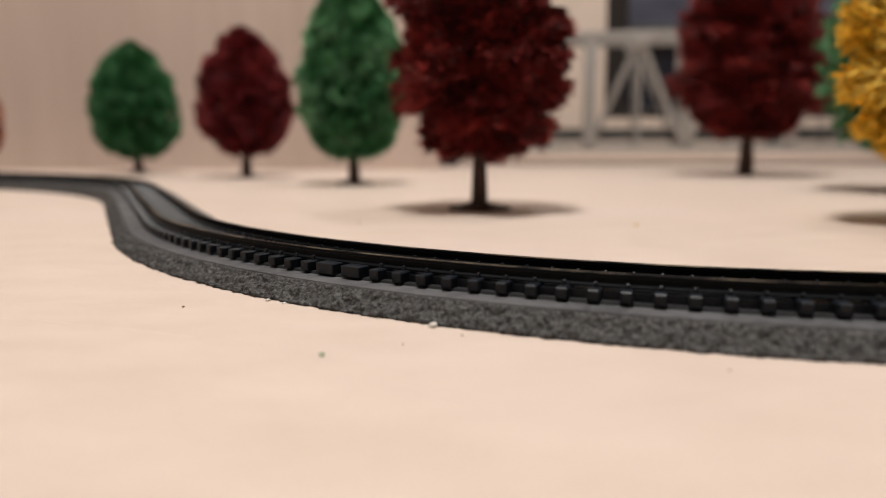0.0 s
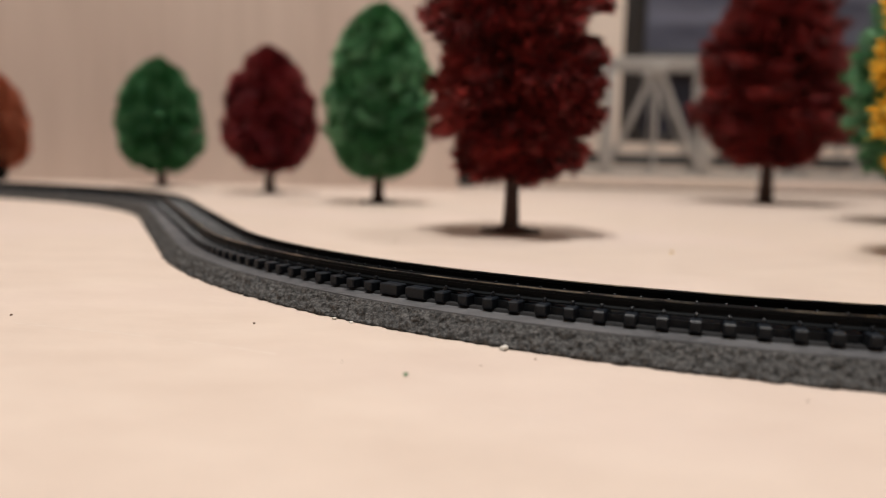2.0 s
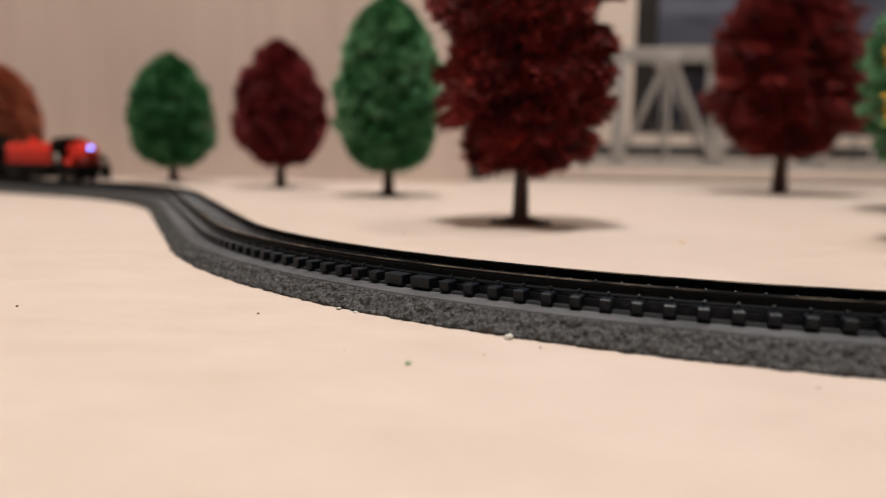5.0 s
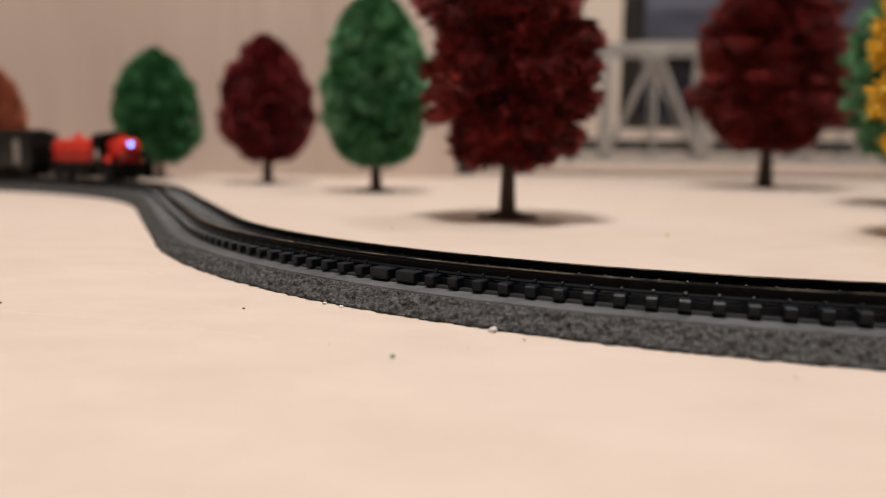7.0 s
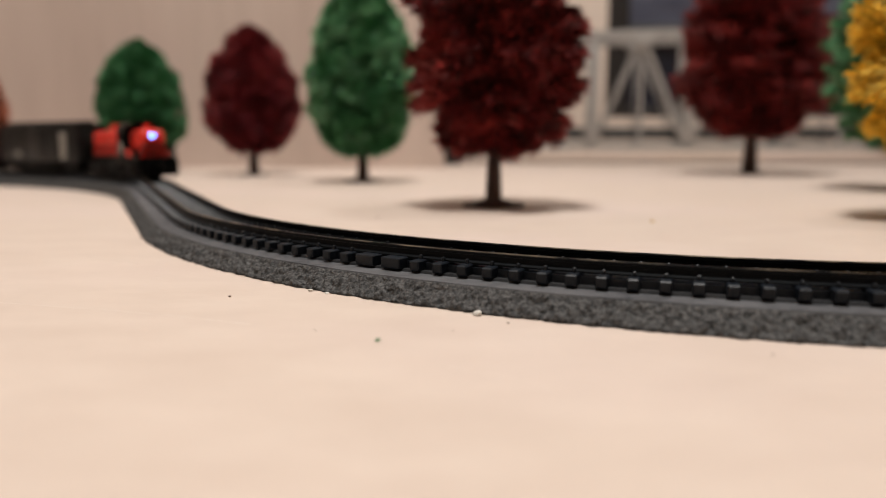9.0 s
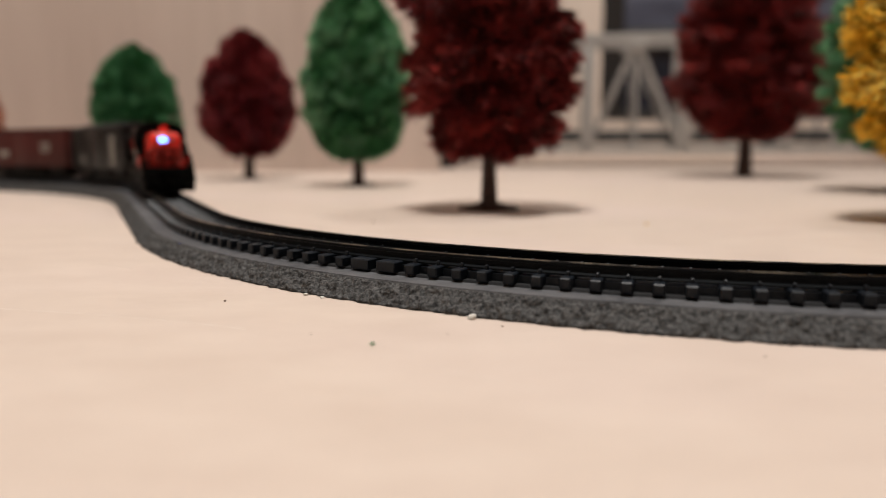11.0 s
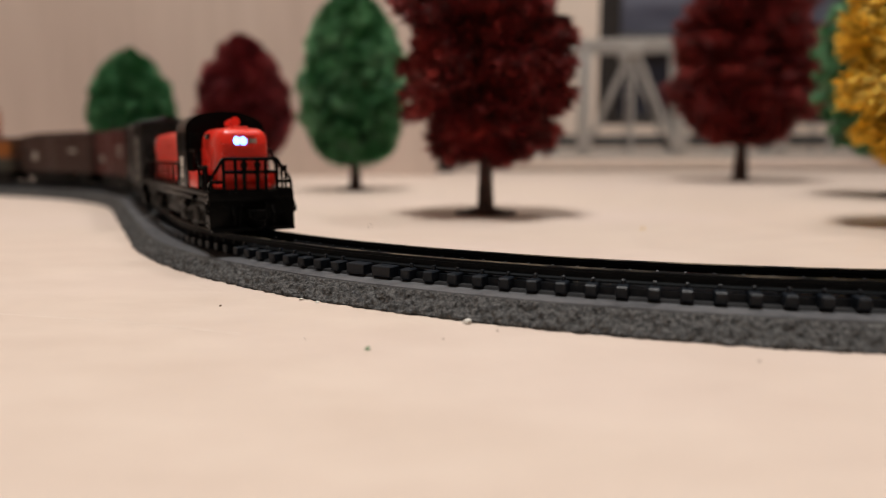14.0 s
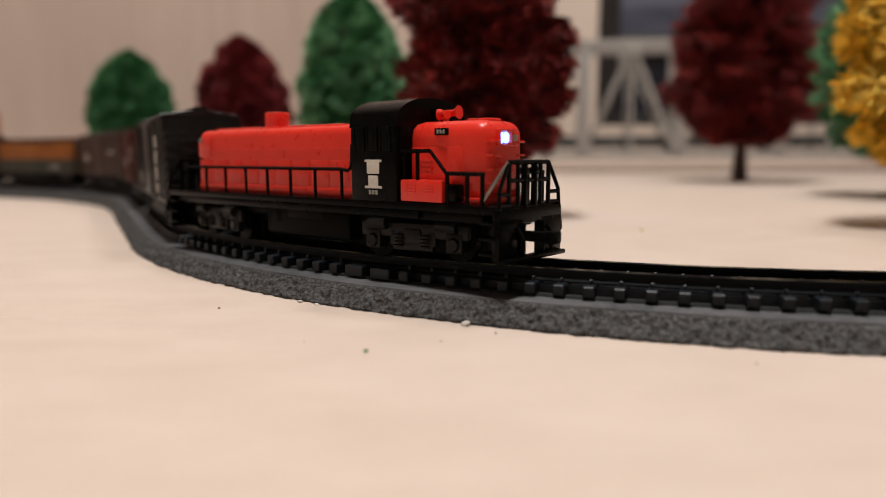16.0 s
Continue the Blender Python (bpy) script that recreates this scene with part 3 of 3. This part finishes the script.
    for y in (-7.4, 7.4):
        boxes("front_window", [(26.72, y, 19.8, 0.25, 2.6, 3.6, 0.1)], BLACK_M, cab)
    rods("seat_post", [((27.0, -8.2, 10), (27.0, -8.2, 17.4))], 0.3, BLACK_P, cab)
    # short hood
    sh = boxes("short_hood", [(33.6, 0, 15.9, 16.4, 12.0, 12.8, 2.6)], RED_P, k, "orange-red short hood")
    boxes("hood_foot", [(33.6, 0, 9.9, 15.2, 12.6, 1.2, 0.2)], RED_P, sh)
    boxes("roof_hatch", [(37.4, 0, 22.4, 4.6, 3.4, 0.6, 0.25)], RED_P, sh)
    for i in range(4):
        boxes("step_rung", [(41.9, -3.9, 12.6 + i * 2.15, 1.3, 2.4, 0.32, 0.08)], RED_P, sh)
        boxes("step_rung", [(41.6, 4.2, 12.6 + i * 2.15, 1.0, 1.8, 0.3, 0.08)], RED_P, sh)
    for side in (-1, 1):
        for i in range(3):
            d = boxes("hood_door", [(28.6 + i * 3.7, side * 6.0, 14.4, 3.3, 0.2, 7.6, 0.08)], RED_P, sh)
        boxes("louvre", [(30.2, side * 6.25, 16.2 - i * 0.7, 2.6, 0.35, 0.3, 0.08) for i in range(4)], RED_P, sh)
        boxes("number_board", [(33.3, side * 6.1, 20.6, 2.6, 0.5, 1.1, 0.1)], BLACK_P, sh, "small black number board")
        boxes("number_bars", [(32.7 + i * 0.6, side * 6.38, 20.6, 0.35, 0.12, 0.6, 0.02) for i in range(3)], GREY_PRINT, sh)
    hl = boxes("headlight_housing", [(41.75, -0.1, 20.75, 1.3, 5.2, 0.4, 0.12), (41.75, -0.1, 18.45, 1.3, 5.2, 0.4, 0.12), (41.75, -2.75, 19.6, 1.3, 0.4, 2.6, 0.12), (41.75, 0.72, 19.6, 1.3, 0.3, 2.4, 0.1)], RED_P, sh, "raised rim round the headlight")
    for y in (-1.66, -0.2):
        bm = bmesh.new()
        bm_rod(bm, (41.5, y, 19.6), (41.85, y, 19.6), 0.9, 16, 0.84)
        part("headlight", bm, HEADLIGHT, hl, "lit bluish-white headlight")
    boxes("front_number_board", [(41.9, 1.9, 19.6, 0.5, 1.8, 1.0, 0.08)], GREY_PRINT, sh)
    bm = bmesh.new()
    bm_rod(bm, (41.0, 0.2, 14.9), (42.4, 0.2, 14.9), 1.15, 16, 0.9)
    part("front_bell", bm, RED_P, sh)
    # horn on the hood roof
    bm = bmesh.new()
    bm_rod(bm, (28.8, 1.0, 22.1), (28.8, 1.0, 23.6), 0.55, 10)
    bm_rod(bm, (27.4, 1.0, 23.7), (28.3, 1.0, 23.75), 1.0, 12, 0.7)
    bm_rod(bm, (28.2, 1.0, 23.75), (30.9, 1.0, 23.9), 0.6, 10, 0.55)
    bm_rod(bm, (30.8, 1.0, 23.9), (31.7, 1.0, 23.95), 0.6, 14, 1.15)
    bm_rod(bm, (28.8, 0.2, 23.3), (30.4, -0.6, 23.5), 0.4, 10, 0.7)
    part("horn", bm, RED_P, k, "orange-red air horn")
    # battery box
    bb = boxes("battery_box", [(31.5, -7.9, 11.4, 8.6, 3.0, 3.4, 0.2)], RED_P, k, "orange-red battery box")
    boxes("louvre", [(29.6 + j * 3.6, -9.45, 11.2 + i * 0.45, 1.9, 0.2, 0.22, 0.04) for i in range(4) for j in range(2)], RED_P, bb)
    bb = boxes("battery_box", [(31.5, 7.9, 11.4, 8.6, 3.0, 3.4, 0.2)], RED_P, k, "orange-red battery box")
    boxes("air_valve", [(37.2, -7.8, 11.2, 2.2, 2.6, 2.8, 0.5)], BLACK_P, k)
    # handrails
    for side in (-1, 1):
        y = side * 9.0
        zs = 14.6
        for i in range(8):
            x = -36 + i * 7.0
            rods("handrail_post", [((x, y, 9.4), (x, y, zs))], 0.32, BLACK_P, k)
        rods("handrail", [((-36, y, zs), (13, y, zs)), ((13, y, zs), (14.5, y, zs - 0.25)), ((14.5, y, zs - 0.25), (15.3, y, zs + 0.2)), ((15.3, y, zs + 0.2), (15.65, y, zs + 1.2)), ((15.65, y, zs + 1.2), (15.7, y, zs + 4.2))], 0.3, BLACK_P, k)
        rods("cab_rail", [((27.2, y, 17.6), (33.2, y, 17.6)), ((33.2, y, 17.6), (36.4, y, 14.2)), ((30.6, y, 13), (30.6, y, 17.6)), ((36.4, y, 14.2), (43.5, y, 14.2))], 0.32, BLACK_P, k)
        for x in (36.6, 40.4, 43.2):
            rods("handrail_post", [((x, y, 9.4), (x, y, 14.2))], 0.35, BLACK_P, k)
        # corner stanchions and steps at both ends
        for e, x in ((1, 46.2), (-1, -43.8)):
            q = x - e * 0.2
            inner, top = y - side * 3.0, 15.9
            rods("end_rail", [((q, inner, top), (q, 0, top)), ((q, inner, top), (q, inner, 9.4)), ((q, inner, 13.2), (q, 0, 13.2)), ((q, y - side * 5.6, top), (q, y - side * 5.6, 9.4))], 0.36, BLACK_P, k)
            rods("corner_rail", [((q, inner, top), (x, y, 11.6)), ((x, y, 11.6), (x + e * 0.1, y + side * 0.3, 7.6)), ((x + e * 0.1, y + side * 0.3, 7.6), (x, y + side * 1.1, 5.2)), ((x, y + side * 1.1, 5.2), (x, y + side * 0.2, 4.6)),
                                 ((x, y, 11.2), (q, inner, 11.2)), ((x, y, 9.6), (q, inner, 9.6))], 0.32, BLACK_P, k)
            boxes("stanchion", [(q, side * 1.5, 12.6, 0.9, 0.8, 6.6, 0.15), (q, side * 1.5, 14.6, 1.2, 1.3, 1.1, 0.2)], BLACK_P, k)
            boxes("step", [(x - e * 1.6, side * 8.4, 2.4 + j * 2.3, 3.4, 2.4, 0.5, 0.1) for j in range(3)], BLACK_P, k)
    rods("grab_iron", [((43.2, -8.9, 10.2), (46.0, -6.2, 15.9))], 0.3, STEEL, k, "bare metal grab iron")
    for e, x in ((1, 46.0), (-1, -43.6)):
        pilot = boxes("pilot", [(x, 0, 7.9, 1.2, 19.2, 2.4, 0.2), (x + e * 0.7, 0, 1.5, 2.0, 18.6, 0.7, 0.2)], BLACK_P, k)
        for side in (-1, 1):
            boxes("pilot_plate", [(x, side * 6.1, 4.6, 1.2, 7.0, 6.2, 0.25)], BLACK_P, pilot)
            boxes("pocket_rib", [(x + e * 0.7, side * 2.95, 4.3, 0.9, 0.6, 5.0, 0.12)], BLACK_P, pilot)
        boxes("draft_gear", [(x - e * 4.2, 0.4, 7.0, 7.0, 4.0, 1.6, 0.3)], BLACK_M, k)
        rods("air_hose", [((x + e * 0.6, 4.4, 6.2), (x + e * 1.7, 4.5, 4.6)), ((x + e * 1.7, 4.5, 4.6), (x + e * 1.6, 4.4, 2.6)), ((x + e * 0.6, -4.4, 6.2), (x + e * 1.7, -4.5, 4.6)), ((x + e * 1.7, -4.5, 4.6), (x + e * 1.6, -4.4, 2.6))], 0.35, BLACK_M, k)
        coupler(k, x, e)
    boxes("motor_block", [(1.2, 0, 6.2, 74, 10.0, 4.4, 0.4), (1.2, 0, 4.2, 30, 9.0, 6.0, 0.4)], BLACK_M, k)
    boxes("fuel_tank", [(1.6, 0, 4.6, 24, 15.6, 5.4, 0.8), (1.6, -7.3, 6.4, 10, 1.2, 2.4, 0.3), (-7, -7.0, 5.6, 3, 2.0, 3.0, 0.6)], BLACK_M, k)
    rods("air_tank", [((-16, -6.8, 6.4), (-9.5, -6.8, 6.4))], 1.1, BLACK_M, k, n=12)
    # the shell is narrow for its length
    for ob in k.children_recursive:
        if ob.data:
            ob.data.transform(Matrix.Diagonal((1, 0.92, 1, 1)))
    bogies = [truck(k, 27.5, 15.5, True), truck(k, -25.5, 15.5, True)]
    return k, bogies


def box_car(label, body_m, roof_m, marks, tall=24.6, upper=None):
    c = new("box_car")
    tagged(c, label, "freight car", "train")
    L, W2 = 76.0, 9.2
    if upper:
        boxes("body", [(0, 0, 9.4, L, 2 * W2, 7.8, 0.25)], body_m, c)
        boxes("upper_body", [(0, 0, 18.3, L, 2 * W2, 9.8, 0.25)], upper, c, "orange upper side")
        top = 23.2
    else:
        top = tall - 1.8
        boxes("body", [(0, 0, (5.6 + top) / 2, L, 2 * W2, top - 5.6, 0.25)], body_m, c)
    # pitched roof with ribs and a running board
    bm = bmesh.new()
    for x0, x1 in ((-L / 2 - 0.4, L / 2 + 0.4),):
        q = [(-W2 - 0.3, top), (0, top + 1.5), (W2 + 0.3, top)]
        a = [bm.verts.new((x0, y, z)) for y, z in q]
        b = [bm.verts.new((x1, y, z)) for y, z in q]
        bm.faces.new((a[0], b[0], b[1], a[1]))
        bm.faces.new((a[1], b[1], b[2], a[2]))
        bm.faces.new(a)
        bm.faces.new(list(reversed(b)))
        bm.faces.new((a[0], a[2], b[2], b[0]))
    for i in range(12):
        x = -L / 2 + 3 + i * (L - 6) / 11
        for s in (1, -1):
            bm_box(bm, x, s * W2 / 2, top + 0.95, 0.7, W2, 0.5, 0.1, rot=(-s * 9.2, 0, 0), seg=1)
    part("roof", bm, roof_m, c)
    boxes("running_board", [(0, y, top + 2.0, L + 3, 1.1, 0.3, 0.05) for y in (-1.3, 0, 1.3)], roof_m, c)
    for s in (1, -1):
        y = s * (W2 + 0.15)
        if upper:
            boxes("door", [(0, y, 9.9, 15, 0.6, 6.6, 0.15)], body_m, c)
            boxes("door", [(0, y, 17.8, 15, 0.6, 8.6, 0.15)], upper, c)
        else:
            boxes("door", [(0, y, (6.4 + top - 1) / 2, 15, 0.6, top - 7.6, 0.15)], body_m, c)
        boxes("door_rail", [(5, y + s * 0.1, top - 0.9, 30, 0.6, 0.5, 0.1), (5, y + s * 0.1, 6.3, 30, 0.6, 0.5, 0.1)], body_m, c)
        for i in range(14):
            x = -L / 2 + 2.5 + i * (L - 5) / 13
            if abs(x) > 8.5:
                boxes("side_rib", [(x, y - s * 0.1, (6 + top) / 2 + (4.2 if upper else 0), 0.5, 0.5, (top - 7) * (0.5 if upper else 1), 0.1)], upper or body_m, c)
        for mx, mz, sx, sz in marks:
            boxes("print", [(s * -1 * mx, y + s * 0.22, mz, sx, 0.12, sz, 0.02)], GREY_PRINT, c)
        for e in (1, -1):
            bm = bmesh.new()
            for i in range(6):
                bm_rod(bm, (e * (L / 2 - 0.5), y + s * 0.5, 7 + i * 2.6), (e * (L / 2 - 4), y + s * 0.5, 7 + i * 2.6), 0.2, 5)
            part("side_ladder", bm, roof_m, c)
    for e in (1, -1):
        x = e * (L / 2 + 0.2)
        boxes("end_rib", [(x, 0, 7.6 + i * 2.55, 1.5, 2 * W2 - 1.2, 1.2, 0.4) for i in range(6)], body_m, c)
        bm = bmesh.new()
        for i in range(7):
            bm_box(bm, x + e * 1.6, -6.6, 7 + i * 2.55, 0.9, 4.8, 0.6, 0.12)
        for yy in (-8.4, -4.4):
            bm_box(bm, x + e * 1.6, yy, 14.5, 0.6, 0.5, 17, 0.1)
        part("end_ladder", bm, roof_m, c)
        bm = bmesh.new()
        bm_rod(bm, (x, 4, 17), (x + e * 1.6, 4, 17), 0.3, 6)
        bm_rod(bm, (x + e * 1.4, 4, 17), (x + e * 1.8, 4, 17), 2.2, 14)
        part("brake_wheel", bm, roof_m, c)
        coupler(c, e * L / 2, e)
    boxes("underframe", [(0, 0, 5.2, L - 2, 3.0, 2.0, 0.3), (0, 0, 3.0, L - 3, 8.4, 4.8, 0.3), (0, 0, 3.0, 34, 14, 4.9, 0.4), (0, 0, 5.4, L - 1, 17.4, 0.8, 0.2), (8, -5, 4.0, 7, 4, 2.4, 0.6), (-8, 4, 4.0, 5, 4, 2.4, 0.6)], BLACK_M, c)
    return c, [truck(c, 26.0, 11.0, False), truck(c, -26.0, 11.0, False)]


loco, loco_bogies = locomotive()
TRAIN = [(loco, loco_bogies, 0.0, 0.0265)]
offset = 0.0885
for label, body_m, roof_m, marks, tall, upper in (
        ("black freight car with faded white lettering", CAR_BLACK, CAR_BLACK, ((25, 20.4, 6, 3.0), (25, 16.6, 6, 3.2), (25, 12.6, 6, 3.2), (25, 8.8, 6, 2.4), (-20, 11, 7, 1.0), (-20, 9, 7, 1.0)), 28.2, None),
        ("maroon wooden-sided box car", MAROON, MAROON, ((20, 18, 8, 1.6), (20, 15, 8, 1.2), (-20, 13, 8, 3.2)), 27.2, None),
        ("dark brown box car", BROWN, BROWN, ((20, 17, 8, 1.6), (-22, 14, 6, 4.0)), 27.2, None),
        ("olive box car with a broad orange upper side", OLIVE, BROWN, ((20, 9, 8, 1.2),), 27.2, ORANGE),
        ("plain black box car at the end of the train", CAR_BLACK, CAR_BLACK, ((22, 16, 8, 1.4),), 27.2, None)):
    car, bogies = box_car(label, body_m, roof_m, marks, tall, upper)
    TRAIN.append((car, bogies, offset, 0.026))
    offset += 0.0865


# ---- small things on the table ----
def crumb(name, x, y, size, material, label, category):
    rng = random.Random(int(x * 1e6))
    bm = bmesh.new()
    bmesh.ops.create_icosphere(bm, subdivisions=1, radius=size / 2)
    for v in bm.verts:
        v.co *= 0.7 + 0.6 * rng.random()
        v.co.z = v.co.z * 0.6 + size * 0.24
    o = tagged(part(name, bm, material), label, category)
    o.location = (x, y, 0)


crumb("green_crumb", -0.0093, 0.083, 0.75, LEAF_GREEN, "tiny green flock crumb on the table", "crumb")
for x, y, s in ((0.0035, 0.0965, 1.5), (-0.0236, 0.1126, 0.8), (-0.0205, 0.1105, 0.7)):
    crumb("white_crumb", x, y, s, WHITE_P, "tiny white crumb beside the roadbed", "crumb")
for x, y, s in ((-0.0356, 0.1080, 0.7), (0.0075, 0.092, 0.5), (-0.025, 0.231, 1.3), (-0.018, 0.088, 0.3), (0.0, 0.088, 0.35), (0.037, 0.078, 0.4), (-0.0756, 0.1088, 0.7)):
    crumb("dark_speck", x, y, s * 0.7, SPECK, "tiny dark speck of dirt on the table", "crumb")


def scratch(points, width):
    """A thin pale score in the tabletop's surface."""
    vs, fs = [], []
    for i, (x, y) in enumerate(points):
        w = width * (0.35 + 0.65 * random.Random(i).random())
        vs += [(x, y - w, 0.00001), (x, y + w, 0.00001), (x, y, 0.00005)]
        if i:
            a, b = 3 * (i - 1), 3 * i
            fs += [(a, b, b + 2, a + 2), (a + 2, b + 2, b + 1, a + 1)]
    o = new("scratch", mesh_raw("scratch", vs, fs, SCRATCH))
    o.parent = table


def score(ends, n, width, seed):
    rng = random.Random(seed)
    pts = []
    for (x0, y0), (x1, y1) in zip(ends, ends[1:]):
        for i in range(n):
            f = i / n
            pts.append((x0 + (x1 - x0) * f + rng.uniform(-1, 1) * 1e-4, y0 + (y1 - y0) * f + rng.uniform(-1, 1) * 1.5e-4))
    scratch(pts, width)


score(((-0.0720, 0.1038), (-0.0526, 0.0992), (-0.0385, 0.0951), (-0.0259, 0.0901)), 8, 0.00016, 1)
score(((-0.0006, 0.0732), (0.0049, 0.0700), (0.0106, 0.0660)), 6, 0.00012, 2)
score(((-0.080, 0.1480), (-0.062, 0.1380)), 8, 0.0001, 3)


crumb("orange_crumb", 0.0634, 0.2203, 1.3, LEAF_YELLOW, "tiny orange crumb on the table", "crumb")


# ---- what moves ----
TRAVEL = ((0, 0.6774), (1, 0.6469), (2, 0.6164), (3, 0.5860), (4, 0.5556), (5, 0.5253), (6, 0.4944), (6.5, 0.4787), (7, 0.4628), (7.5, 0.4465), (8, 0.4298), (8.5, 0.4135), (9, 0.3985),
          (10, 0.3605), (11, 0.3200), (11.5, 0.2996), (12, 0.2798), (12.5, 0.2602), (13, 0.2385), (13.5, 0.2170), (14, 0.1972), (14.5, 0.1798), (15, 0.1647), (15.5, 0.1486), (16, 0.1329))


def vehicle_pose(s, half):
    ax, ay, _ = track_at(s - half)
    bx, by, _ = track_at(s + half)
    za, zb = climb(s - half), climb(s + half)
    return pose((ax + bx) / 2, (ay + by) / 2, RAIL_TOP + (za + zb) / 2, 0, math.degrees(math.atan2(zb - za, 2 * half)), math.degrees(math.atan2(ay - by, ax - bx)))


def motions():
    ts, ss = [r[0] for r in TRAVEL], [r[1] for r in TRAVEL]
    times = [0.25 * i for i in range(65)]
    for thing, bogies, off, half in TRAIN:
        rows = [(t, vehicle_pose(float(np.interp(t, ts, ss)) + off, half)) for t in times]
        walk(thing, rows)
        for b in bogies:
            at = b.location.x
            turns = []
            for t, m in rows:
                s = float(np.interp(t, ts, ss)) + off - at
                px, py, a = track_at(s)
                heading = math.degrees(a) - 180 - math.degrees(m.to_euler().z)
                heading = (heading + 180) % 360 - 180
                turns.append((t, pose(at, 0, 0, 0, 0, heading)))
            walk(b, turns)
            for w in (o for o in b.children if o.name.startswith("wheelset")):
                here, up = w.location.x, w.location.z
                walk(w, [(t, pose(here, 0, up, 0, math.degrees((ss[0] - float(np.interp(t, ts, ss))) / 0.0029), 0)) for t in (i / 8 for i in range(129))])


motions()
